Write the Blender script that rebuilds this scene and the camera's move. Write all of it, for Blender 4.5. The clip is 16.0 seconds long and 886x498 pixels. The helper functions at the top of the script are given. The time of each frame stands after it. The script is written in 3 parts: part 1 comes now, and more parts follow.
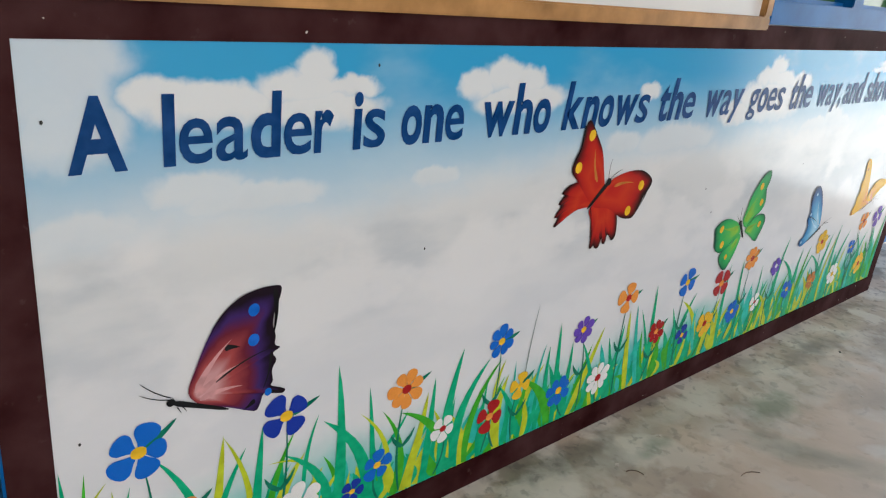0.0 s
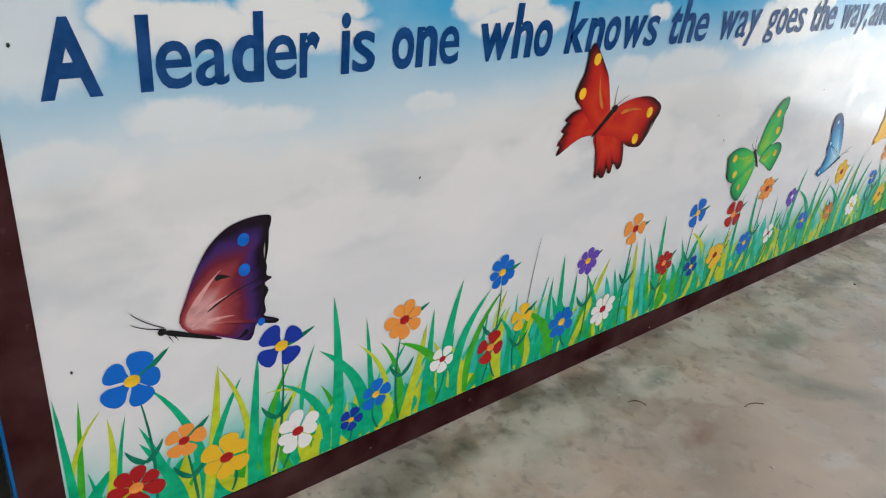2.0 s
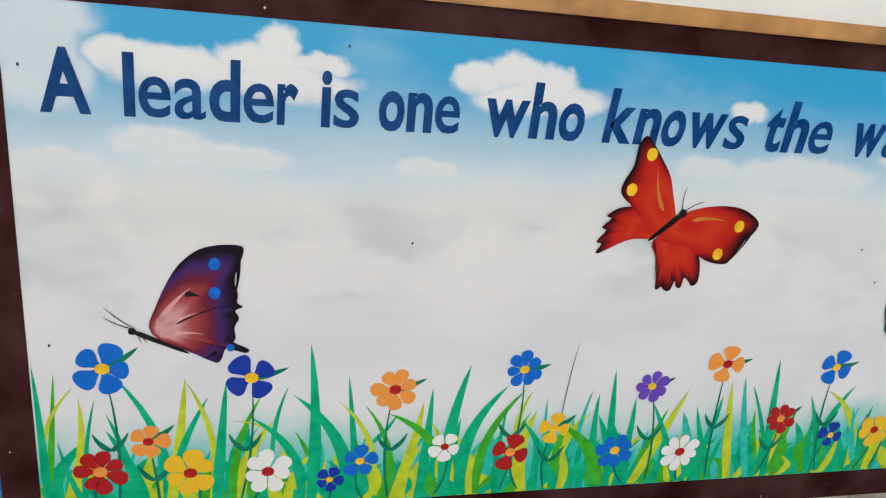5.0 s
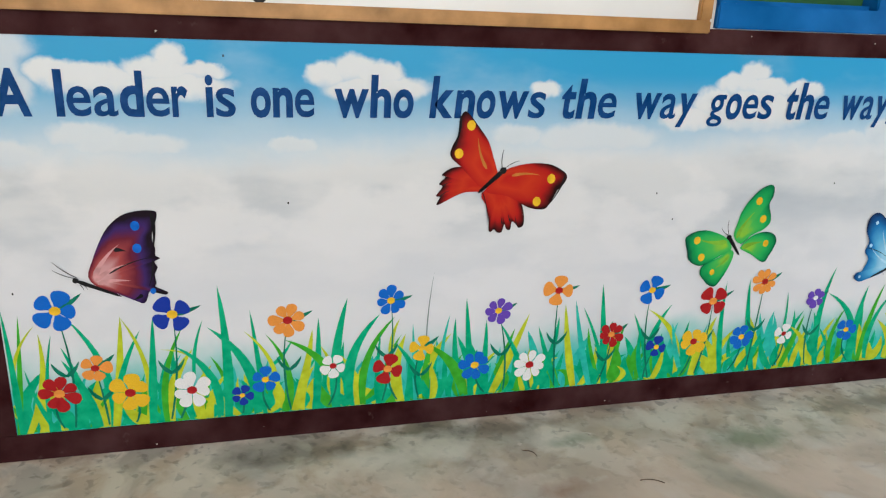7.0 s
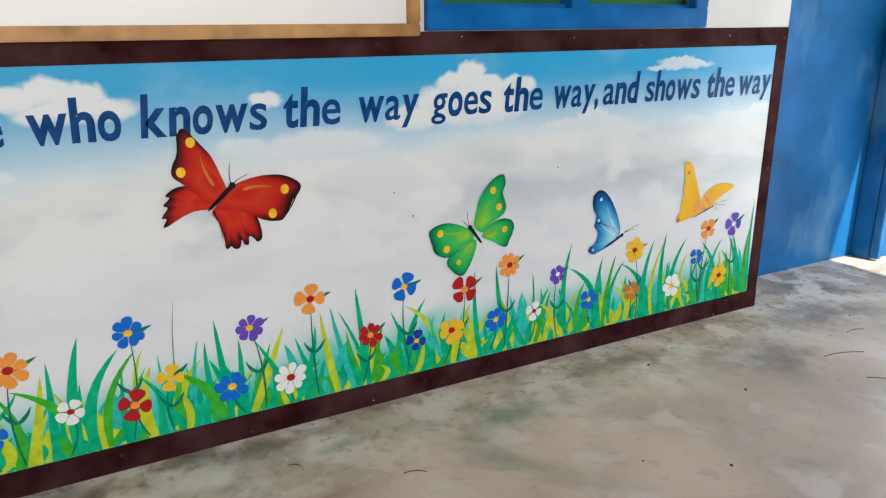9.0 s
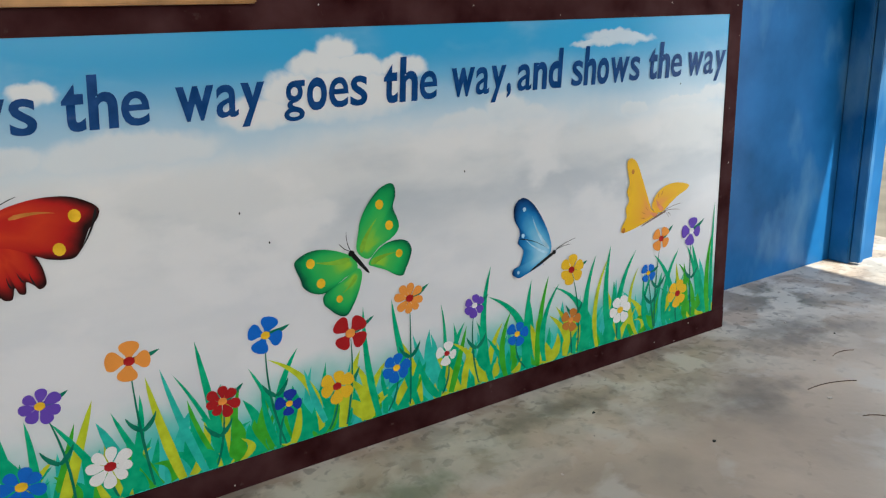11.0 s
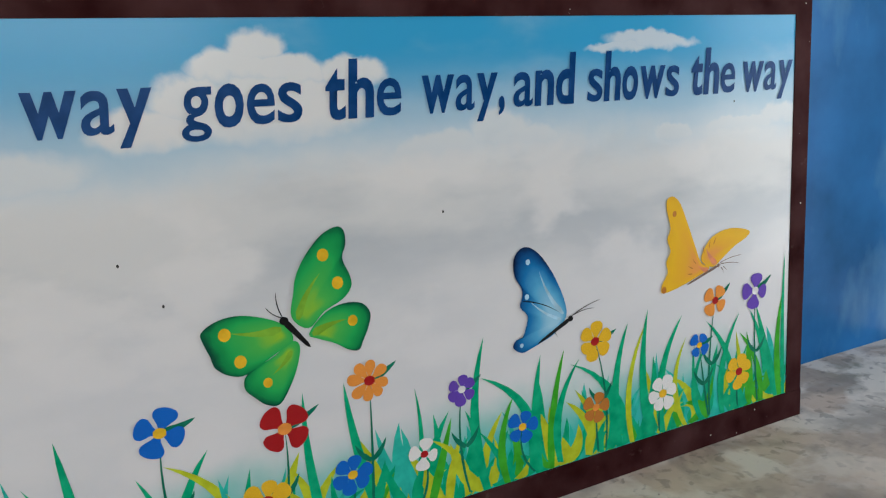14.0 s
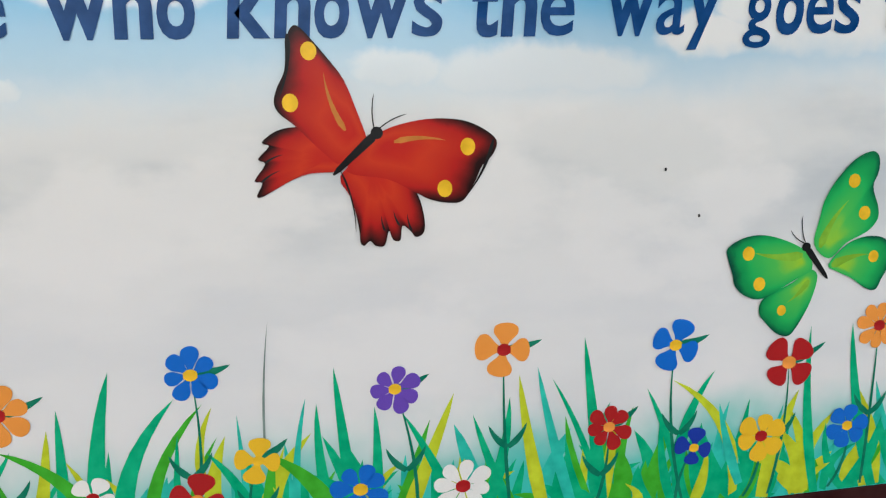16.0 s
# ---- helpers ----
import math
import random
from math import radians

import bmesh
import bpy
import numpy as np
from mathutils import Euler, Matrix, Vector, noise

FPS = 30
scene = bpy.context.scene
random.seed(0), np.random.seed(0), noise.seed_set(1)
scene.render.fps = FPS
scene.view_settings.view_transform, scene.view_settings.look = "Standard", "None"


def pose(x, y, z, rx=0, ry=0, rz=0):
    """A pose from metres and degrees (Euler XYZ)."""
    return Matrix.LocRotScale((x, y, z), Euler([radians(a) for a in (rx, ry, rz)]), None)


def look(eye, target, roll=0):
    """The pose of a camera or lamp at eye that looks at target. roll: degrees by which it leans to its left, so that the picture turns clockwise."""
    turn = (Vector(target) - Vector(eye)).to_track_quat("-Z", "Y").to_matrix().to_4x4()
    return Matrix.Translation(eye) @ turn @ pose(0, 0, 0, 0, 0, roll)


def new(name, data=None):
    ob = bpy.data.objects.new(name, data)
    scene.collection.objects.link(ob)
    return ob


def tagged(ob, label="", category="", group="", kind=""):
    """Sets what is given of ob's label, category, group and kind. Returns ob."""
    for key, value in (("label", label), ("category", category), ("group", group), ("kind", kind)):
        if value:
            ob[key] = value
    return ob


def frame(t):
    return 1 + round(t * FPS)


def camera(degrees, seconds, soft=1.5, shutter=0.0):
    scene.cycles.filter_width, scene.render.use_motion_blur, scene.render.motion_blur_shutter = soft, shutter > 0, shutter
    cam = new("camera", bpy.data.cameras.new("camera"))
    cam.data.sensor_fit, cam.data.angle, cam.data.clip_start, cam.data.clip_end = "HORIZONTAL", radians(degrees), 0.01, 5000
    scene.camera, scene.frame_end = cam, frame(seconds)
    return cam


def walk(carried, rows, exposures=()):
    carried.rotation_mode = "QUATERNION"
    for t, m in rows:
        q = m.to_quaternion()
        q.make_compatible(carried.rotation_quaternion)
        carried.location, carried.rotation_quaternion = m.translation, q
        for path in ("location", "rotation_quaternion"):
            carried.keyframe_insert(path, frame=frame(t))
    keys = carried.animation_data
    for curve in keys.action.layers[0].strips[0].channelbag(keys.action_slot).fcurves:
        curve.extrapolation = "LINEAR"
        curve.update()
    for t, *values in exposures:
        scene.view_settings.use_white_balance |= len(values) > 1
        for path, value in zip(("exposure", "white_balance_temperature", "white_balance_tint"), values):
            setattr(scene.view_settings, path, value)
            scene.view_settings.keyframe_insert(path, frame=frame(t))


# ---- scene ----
cam = camera(61.4, 16.0, soft=1.2)
PATH = [
    (0, (-0.1792, -0.8935, 1.0272), (0.8278, 0.2087, 0.4519), 6.20),
    (0.5, (-0.1782, -0.8964, 1.0251), (0.8323, 0.2021, 0.4489), 5.87),
    (1, (-0.1659, -0.9175, 1.0322), (0.8414, 0.1825, 0.4530), 5.12),
    (1.5, (-0.1540, -0.9002, 1.0244), (0.8179, 0.1906, 0.3719), 5.67),
    (2, (-0.1329, -0.9053, 1.0161), (0.8125, 0.1728, 0.3063), 5.68),
    (2.5, (-0.1104, -0.9159, 1.0094), (0.7705, 0.2043, 0.2820), 5.84),
    (3, (-0.0698, -0.9300, 0.9989), (0.7105, 0.2460, 0.2451), 5.37),
    (3.2, (-0.0460, -0.9406, 0.9913), (0.6559, 0.2835, 0.2370), 5.67),
    (5.3, (0.3832, -1.2062, 0.9610), (0.7229, 0.2762, 0.4639), 4.29),
    (5.5, (0.3923, -1.2530, 0.9762), (0.7136, 0.2341, 0.4808), 3.34),
    (6, (0.4090, -1.4129, 0.9739), (0.7846, 0.0640, 0.4866), 3.56),
    (6.5, (0.4434, -1.5291, 0.9724), (0.8575, -0.0596, 0.4937), 2.25),
    (7, (0.5250, -1.5978, 0.9827), (0.9088, -0.1239, 0.4927), 2.31),
    (7.5, (0.6037, -1.6374, 0.9992), (1.0862, -0.1932, 0.5076), 1.65),
    (8, (0.6579, -1.6509, 0.9963), (1.2648, -0.2486, 0.5216), 0.87),
    (8.5, (0.6950, -1.6683, 0.9953), (1.3875, -0.3005, 0.5373), -0.03),
    (9, (0.7028, -1.6685, 0.9907), (1.4359, -0.3267, 0.5193), -0.22),
    (9.2, (0.7094, -1.6757, 0.9912), (1.4548, -0.3406, 0.5203), -0.77),
    (11.3, (1.1988, -1.2833, 0.8231), (1.9837, 0.0457, 0.4014), -2.63),
    (11.5, (1.2608, -1.2203, 0.7906), (2.0289, 0.1262, 0.3944), -2.96),
    (12, (1.3097, -1.1944, 0.7986), (2.0885, 0.1617, 0.4603), -2.50),
    (12.5, (1.3424, -1.1705, 0.8021), (2.1146, 0.1929, 0.4784), -2.63),
    (13, (1.4032, -1.1402, 0.7898), (2.1247, 0.2581, 0.4998), -3.40),
    (13.5, (1.4087, -1.1299, 0.7926), (2.1177, 0.2780, 0.5187), -3.59),
    (14, (1.4267, -1.1162, 0.7694), (2.1241, 0.2909, 0.4631), -3.56),
    (14.5, (1.4041, -1.0989, 0.7543), (2.0479, 0.3307, 0.4353), -3.52),
    (15, (1.2817, -1.0515, 0.7379), (1.7782, 0.4437, 0.4588), -3.59),
    (15.5, (1.1229, -1.0027, 0.6993), (1.4741, 0.5361, 0.4377), -2.94),
    (16, (0.9963, -0.9750, 0.6519), (1.2545, 0.5799, 0.3766), -1.45),
]
walk(cam, [(t, look(eye, target, roll)) for t, eye, target, roll in PATH],
     [(0, 0.76, 6310, 6), (3.2, 0.95, 6310, 6), (5.3, 1.06, 6310, 5), (9.2, 0.95, 6310, 4), (11.3, 0.6, 6310, 4), (12.5, 0.55, 6310, 4), (14.5, 0.6, 6310, 5), (15.3, 0.8, 6310, 4), (16, 1.05, 6310, 4)])

# ---- light ----
world = bpy.data.worlds.new("sky_world")
scene.world = world
world.use_nodes = True
wn = world.node_tree.nodes
sky = wn.new("ShaderNodeTexSky")
sky.sky_type, sky.sun_disc = "NISHITA", False
sky.sun_elevation, sky.sun_rotation = radians(52), radians(165)
world.node_tree.links.new(sky.outputs[0], wn["Background"].inputs[0])
wn["Background"].inputs[1].default_value = 0.12
sun = new("sun", bpy.data.lights.new("sun", "SUN"))
sun.data.energy, sun.data.angle, sun.data.color = 5.0, radians(0.6), (1.0, 0.95, 0.86)
sun.matrix_world = look((3.75, -0.43, 1.25), (3.56, 0.17, 0.35))


def area(name, eye, target, w, h, watts, colour):
    ob = new(name, bpy.data.lights.new(name, "AREA"))
    ob.data.shape, ob.data.size, ob.data.size_y, ob.data.energy, ob.data.color = "RECTANGLE", w, h, watts, colour
    ob.matrix_world = look(eye, target)
    return ob


area("window_light", (0.2, -4.38, 1.75), (0.2, 0, 1.2), 4.6, 1.3, 52, (1.0, 0.97, 0.95))
area("door_light", (3.74, -0.68, 1.08), (0.0, -0.68, 1.08), 0.86, 1.9, 10, (0.96, 0.98, 1.0))


# ---- materials ----
def mat(name, colour, rough=0.5, spread=0.06, scale=12.0, bump=0.1, bump_scale=90.0, spec=0.5, metal=0.0):
    m = bpy.data.materials.new(name)
    m.use_nodes = True
    nt = m.node_tree
    b = nt.nodes["Principled BSDF"]
    co = nt.nodes.new("ShaderNodeTexCoord")
    n1 = nt.nodes.new("ShaderNodeTexNoise")
    n1.inputs["Scale"].default_value, n1.inputs["Detail"].default_value = scale, 6
    n2 = nt.nodes.new("ShaderNodeTexNoise")
    n2.inputs["Scale"].default_value, n2.inputs["Detail"].default_value = bump_scale, 4
    ramp = nt.nodes.new("ShaderNodeValToRGB")
    lo = [max(0, c * (1 - 3 * spread)) for c in colour]
    hi = [min(1, c * (1 + 2 * spread) + 0.15 * spread) for c in colour]
    ramp.color_ramp.elements[0].color, ramp.color_ramp.elements[1].color = (*lo, 1), (*hi, 1)
    ramp.color_ramp.elements[0].position, ramp.color_ramp.elements[1].position = 0.3, 0.7
    bm = nt.nodes.new("ShaderNodeBump")
    bm.inputs["Strength"].default_value, bm.inputs["Distance"].default_value = bump, 0.002
    for a, z in ((co.outputs["Object"], n1.inputs["Vector"]), (co.outputs["Object"], n2.inputs["Vector"]), (n1.outputs[0], ramp.inputs[0]),
                 (ramp.outputs[0], b.inputs["Base Color"]), (n2.outputs[0], bm.inputs["Height"]), (bm.outputs[0], b.inputs["Normal"])):
        nt.links.new(a, z)
    b.inputs["Roughness"].default_value, b.inputs["Metallic"].default_value = rough, metal
    b.inputs["Specular IOR Level"].default_value = spec
    return m


GLOSS = 0.2
M_BROWN = mat("brown_gloss_paint", (0.036, 0.0055, 0.006), 0.5, 0.14, 9, 0.15, 60, 0.01)
M_WHITE = mat("white_wall_paint", (0.64, 0.61, 0.58), 0.6, 0.02, 5, 0.1)
M_BLUE = mat("blue_gloss_paint", (0.001, 0.105, 0.30), 0.3, 0.16, 2.4, 0.12, 20, 0.12)
M_FRAME = mat("blue_window_paint", (0.002, 0.115, 0.36), 0.35, 0.08, 8, 0.1, 90, 0.12)
M_WOOD = mat("varnished_pine", (0.42, 0.205, 0.062), 0.4, 0.12, 14, 0.1, 90, 0.3)
M_BOARD = mat("whiteboard_surface", (0.78, 0.75, 0.73), 0.3, 0.015, 3, 0.02)
M_DARK = mat("dark_stained_door", (0.012, 0.011, 0.008), 0.4, 0.25, 5, 0.1, 30, 0.2)
M_CEIL = mat("pale_ceiling", (0.7, 0.69, 0.66), 0.8, 0.03, 4)
M_GREEN = mat("green_window_glass", (0.03, 0.12, 0.035), 0.12, 0.1, 2, 0.02)
M_GROUND = mat("packed_earth", (0.2, 0.17, 0.12), 0.9, 0.1, 3)
M_STICK = mat("yellow_paper", (0.75, 0.4, 0.04), 0.5, 0.05)
M_BLACK = mat("black_paint", (0.006, 0.006, 0.007), 0.35, 0.1, 12, 0.1, 90, 0.1)
M_PINK = mat("pale_pink_paint", (0.58, 0.27, 0.27), 0.35, 0.1, 40)
M_STRAW = mat("dry_straw", (0.10, 0.055, 0.03), 0.7, 0.15, 60)
M_PALE = mat("chipped_plaster", (0.55, 0.48, 0.42), 0.8, 0.1, 60)
PAINT = {
    "blue": (0.006, 0.13, 0.56), "navy": (0.008, 0.035, 0.33), "red": (0.38, 0.009, 0.012), "orange": (0.80, 0.29, 0.05),
    "yellow": (0.80, 0.47, 0.02), "white": (0.80, 0.78, 0.76), "violet": (0.13, 0.06, 0.42), "brown": (0.50, 0.18, 0.03),
    "g": (0.006, 0.38, 0.18), "v": (0.05, 0.38, 0.02), "y": (0.48, 0.55, 0.02), "t": (0.03, 0.47, 0.37), "d": (0.004, 0.17, 0.10),
    "letter": (0.001, 0.045, 0.175), "grey": (0.2, 0.26, 0.24), "lime": (0.20, 0.42, 0.03)}
PM = {k: mat("paint_" + k, c, GLOSS + 0.08, 0.07, 40, 0.08, 120, 0.10) for k, c in PAINT.items()}


def add_scuffs(m, colour, scale, lo, hi, amount, sz):
    """Rubbed, paler patches over a paint, drawn out upwards."""
    nt = m.node_tree
    b = nt.nodes["Principled BSDF"]
    co, mp, n = nt.nodes.new("ShaderNodeTexCoord"), nt.nodes.new("ShaderNodeMapping"), nt.nodes.new("ShaderNodeTexNoise")
    mp.inputs["Scale"].default_value = (1, 1, sz)
    n.inputs["Scale"].default_value, n.inputs["Detail"].default_value = scale, 7
    r, x = nt.nodes.new("ShaderNodeMapRange"), nt.nodes.new("ShaderNodeMix")
    r.inputs[1].default_value, r.inputs[2].default_value, r.inputs[4].default_value = lo, hi, amount
    x.data_type = "RGBA"
    x.inputs["B"].default_value = (*colour, 1)
    old = b.inputs["Base Color"].links[0].from_socket
    for p, q in ((co.outputs["Object"], mp.inputs[0]), (mp.outputs[0], n.inputs["Vector"]), (n.outputs[0], r.inputs[0]), (r.outputs[0], x.inputs["Factor"]), (old, x.inputs["A"]), (x.outputs["Result"], b.inputs["Base Color"])):
        nt.links.new(p, q)


add_scuffs(M_BLUE, (0.16, 0.32, 0.46), 5.0, 0.54, 0.72, 0.5, 0.45)
add_scuffs(M_BROWN, (0.10, 0.06, 0.055), 38.0, 0.66, 0.74, 0.5, 1.0)


def floor_material():
    m = mat("worn_concrete", (0.50, 0.395, 0.305), 0.45, 0.08, 3.0, 0.35, 60)
    nt = m.node_tree
    b = nt.nodes["Principled BSDF"]
    base = b.inputs["Base Color"].links[0].from_socket
    co = nt.nodes.new("ShaderNodeTexCoord")
    mix = base
    sep = nt.nodes.new("ShaderNodeSeparateXYZ")
    nt.links.new(co.outputs["Object"], sep.inputs[0])
    for scale, lo, hi, colour, amount, near in ((2.6, 0.52, 0.66, (0.24, 0.21, 0.175, 1), 0.5, False), (5.5, 0.56, 0.66, (0.58, 0.54, 0.49, 1), 0.6, False),
                                          (22.0, 0.60, 0.68, (0.14, 0.12, 0.10, 1), 0.2, False), (1.7, 0.62, 0.7, (0.12, 0.15, 0.10, 1), 0.6, False),
                                          (7.0, 0.47, 0.56, (0.66, 0.60, 0.52, 1), 0.85, True), (6.0, 0.52, 0.60, (0.12, 0.105, 0.085, 1), 0.42, True), (34.0, 0.56, 0.64, (0.08, 0.07, 0.06, 1), 0.45, True)):
        n = nt.nodes.new("ShaderNodeTexNoise")
        n.inputs["Scale"].default_value, n.inputs["Detail"].default_value, n.inputs["Distortion"].default_value = scale, 8, 0.4
        r = nt.nodes.new("ShaderNodeMapRange")
        r.inputs[1].default_value, r.inputs[2].default_value, r.inputs[4].default_value = lo, hi, amount
        x = nt.nodes.new("ShaderNodeMix")
        x.data_type = "RGBA"
        x.inputs["B"].default_value = colour
        nt.links.new(co.outputs["Object"], n.inputs["Vector"])
        nt.links.new(n.outputs[0], r.inputs[0])
        amount_out = r.outputs[0]
        if near:
            k = nt.nodes.new("ShaderNodeMapRange")
            k.inputs[1].default_value, k.inputs[2].default_value = -0.42, -0.03
            nt.links.new(sep.outputs[1], k.inputs[0])
            p = nt.nodes.new("ShaderNodeMath")
            p.operation = "MULTIPLY"
            nt.links.new(r.outputs[0], p.inputs[0])
            nt.links.new(k.outputs[0], p.inputs[1])
            amount_out = p.outputs[0]
        nt.links.new(amount_out, x.inputs["Factor"])
        nt.links.new(mix, x.inputs["A"])
        mix = x.outputs["Result"]
    # single stains: middle, half length, half width, colour
    for cx, cy, rx, ry, colour in ((1.70, -0.22, 0.10, 0.06, (0.13, 0.17, 0.09, 1)), (1.16, -0.33, 0.07, 0.035, (0.22, 0.11, 0.07, 1)), (0.62, -0.09, 0.22, 0.05, (0.07, 0.06, 0.05, 1)), (1.05, -0.06, 0.20, 0.035, (0.08, 0.07, 0.06, 1)),
                                   (1.24, -0.15, 0.06, 0.03, (0.10, 0.15, 0.09, 1)), (2.15, -0.12, 0.25, 0.05, (0.14, 0.12, 0.10, 1)), (2.6, -0.35, 0.15, 0.07, (0.15, 0.13, 0.11, 1)), (0.85, -0.14, 0.30, 0.045, (0.62, 0.57, 0.50, 1)), (1.55, -0.09, 0.30, 0.04, (0.60, 0.55, 0.48, 1)), (3.0, -0.15, 0.2, 0.12, (0.15, 0.13, 0.11, 1))):
        v = nt.nodes.new("ShaderNodeVectorMath")
        v.operation = "MULTIPLY_ADD"
        v.inputs[1].default_value, v.inputs[2].default_value = (1 / rx, 1 / ry, 0), (-cx / rx, -cy / ry, 0)
        d = nt.nodes.new("ShaderNodeVectorMath")
        d.operation = "LENGTH"
        n = nt.nodes.new("ShaderNodeTexNoise")
        n.inputs["Scale"].default_value, n.inputs["Detail"].default_value = 16, 8
        e = nt.nodes.new("ShaderNodeMath")
        e.operation = "MULTIPLY_ADD"
        e.inputs[1].default_value = 2.4
        r = nt.nodes.new("ShaderNodeMapRange")
        r.inputs[1].default_value, r.inputs[2].default_value, r.inputs[3].default_value, r.inputs[4].default_value = 1.45, 2.3, 0.6, 0.0
        x = nt.nodes.new("ShaderNodeMix")
        x.data_type = "RGBA"
        x.inputs["B"].default_value = colour
        for p, q in ((co.outputs["Object"], v.inputs[0]), (v.outputs[0], d.inputs[0]), (co.outputs["Object"], n.inputs["Vector"]), (n.outputs[0], e.inputs[0]),
                     (d.outputs["Value"], e.inputs[2]), (e.outputs[0], r.inputs[0]), (r.outputs[0], x.inputs["Factor"]), (mix, x.inputs["A"])):
            nt.links.new(p, q)
        mix = x.outputs["Result"]
    nt.links.new(mix, b.inputs["Base Color"])
    return m


M_FLOOR = floor_material()


def sky_paint():
    """The mural's ground coat: a blue sky, brushed clouds and a turquoise haze behind the grass."""
    m = bpy.data.materials.new("painted_sky")
    m.use_nodes = True
    nt = m.node_tree
    b = nt.nodes["Principled BSDF"]
    new_node, link = nt.nodes.new, nt.links.new
    co = new_node("ShaderNodeTexCoord")

    def noise_at(scale, detail, sx=1.0):
        mp = new_node("ShaderNodeMapping")
        mp.inputs["Scale"].default_value = (sx, 1, 1)
        n = new_node("ShaderNodeTexNoise")
        n.inputs["Scale"].default_value, n.inputs["Detail"].default_value = scale, detail
        link(co.outputs["Object"], mp.inputs[0])
        link(mp.outputs[0], n.inputs["Vector"])
        return n

    def math_node(op, a, c, d=None):
        n = new_node("ShaderNodeMath")
        n.operation = op
        for i, v in enumerate((a, c, d)):
            if v is None:
                continue
            if isinstance(v, (int, float)):
                n.inputs[i].default_value = v
            else:
                link(v, n.inputs[i])
        return n.outputs[0]

    def ranged(v, a, c, lo=0.0, hi=1.0):
        n = new_node("ShaderNodeMapRange")
        n.interpolation_type = "SMOOTHSTEP"
        n.inputs[1].default_value, n.inputs[2].default_value, n.inputs[3].default_value, n.inputs[4].default_value = a, c, lo, hi
        link(v, n.inputs[0])
        return n.outputs[0]

    def blend(f, a, c):
        n = new_node("ShaderNodeMix")
        n.data_type = "RGBA"
        link(f, n.inputs["Factor"])
        for s, v in (("A", a), ("B", c)):
            if isinstance(v, tuple):
                n.inputs[s].default_value = (*v, 1)
            else:
                link(v, n.inputs[s])
        return n.outputs["Result"]

    sep = new_node("ShaderNodeSeparateXYZ")
    link(co.outputs["Object"], sep.inputs[0])
    z = sep.outputs[2]
    big, fine = noise_at(9, 3, 0.7), noise_at(30, 5)
    warp = new_node("ShaderNodeVectorMath")
    warp.operation = "MULTIPLY_ADD"
    warp.inputs[1].default_value, warp.inputs[2].default_value = (0.04, 0, 0.03), (-0.038, 0, -0.030)
    link(big.outputs["Color"], warp.inputs[0])
    warp2 = new_node("ShaderNodeVectorMath")
    warp2.operation = "MULTIPLY_ADD"
    warp2.inputs[1].default_value = (0.036, 0, 0.030)
    link(fine.outputs["Color"], warp2.inputs[0])
    link(warp.outputs[0], warp2.inputs[2])
    place = new_node("ShaderNodeVectorMath")
    link(co.outputs["Object"], place.inputs[0])
    link(warp2.outputs[0], place.inputs[1])
    sep2 = new_node("ShaderNodeSeparateXYZ")
    link(place.outputs[0], sep2.inputs[0])
    # a cloud: its middle, half width and half height, in metres
    clouds = [(0.02, 0.85, 0.09, 0.09), (0.03, 0.885, 0.10, 0.05), (0.05, 0.80, 0.07, 0.05), (0.15, 0.835, 0.05, 0.03), (0.22, 0.825, 0.10, 0.035), (0.366, 0.868, 0.035, 0.032),
              (0.34, 0.845, 0.07, 0.03), (0.42, 0.845, 0.06, 0.018), (0.38, 0.815, 0.11, 0.03), (0.67, 0.840, 0.04, 0.03), (0.735, 0.855, 0.06, 0.036), (0.79, 0.845, 0.055, 0.034), (0.78, 0.815, 0.12, 0.03),
              (1.165, 0.820, 0.04, 0.022), (1.70, 0.860, 0.045, 0.034), (1.665, 0.835, 0.07, 0.03), (1.75, 0.83, 0.06, 0.026), (1.84, 0.826, 0.055, 0.026), (1.60, 0.79, 0.06, 0.045), (1.53, 0.755, 0.07, 0.035), (1.72, 0.775, 0.16, 0.06),
              (2.41, 0.864, 0.075, 0.020), (2.47, 0.858, 0.09, 0.014), (2.36, 0.850, 0.07, 0.010), (2.10, 0.712, 0.07, 0.044), (2.16, 0.69, 0.08, 0.035), (1.98, 0.69, 0.10, 0.04), (1.30, 0.705, 0.17, 0.045), (1.10, 0.715, 0.07, 0.03),
              (0.20, 0.715, 0.07, 0.032), (0.28, 0.695, 0.12, 0.030), (0.60, 0.695, 0.06, 0.022), (0.05, 0.66, 0.10, 0.05), (2.50, 0.685, 0.06, 0.025), (2.68, 0.690, 0.12, 0.022), (2.80, 0.705, 0.07, 0.025)]
    # the low bank of cloud fades into the blue; single clouds have a crisp crown and a base that melts away
    edge = math_node("MULTIPLY_ADD", noise_at(3.2, 5, 0.45).outputs[0], 0.22, sep2.outputs[2])
    cover = ranged(edge, 0.865, 0.745)
    rim = ranged(edge, 0.87, 0.70)
    for cx, cz, rx, rz in clouds:
        n = new_node("ShaderNodeVectorMath")
        n.operation = "MULTIPLY_ADD"
        n.inputs[1].default_value, n.inputs[2].default_value = (1 / rx, 0, 1 / rz), (-cx / rx, 0, -cz / rz)
        link(place.outputs[0], n.inputs[0])
        d = new_node("ShaderNodeVectorMath")
        d.operation = "LENGTH"
        link(n.outputs[0], d.inputs[0])
        up = new_node("ShaderNodeSeparateXYZ")
        link(n.outputs[0], up.inputs[0])
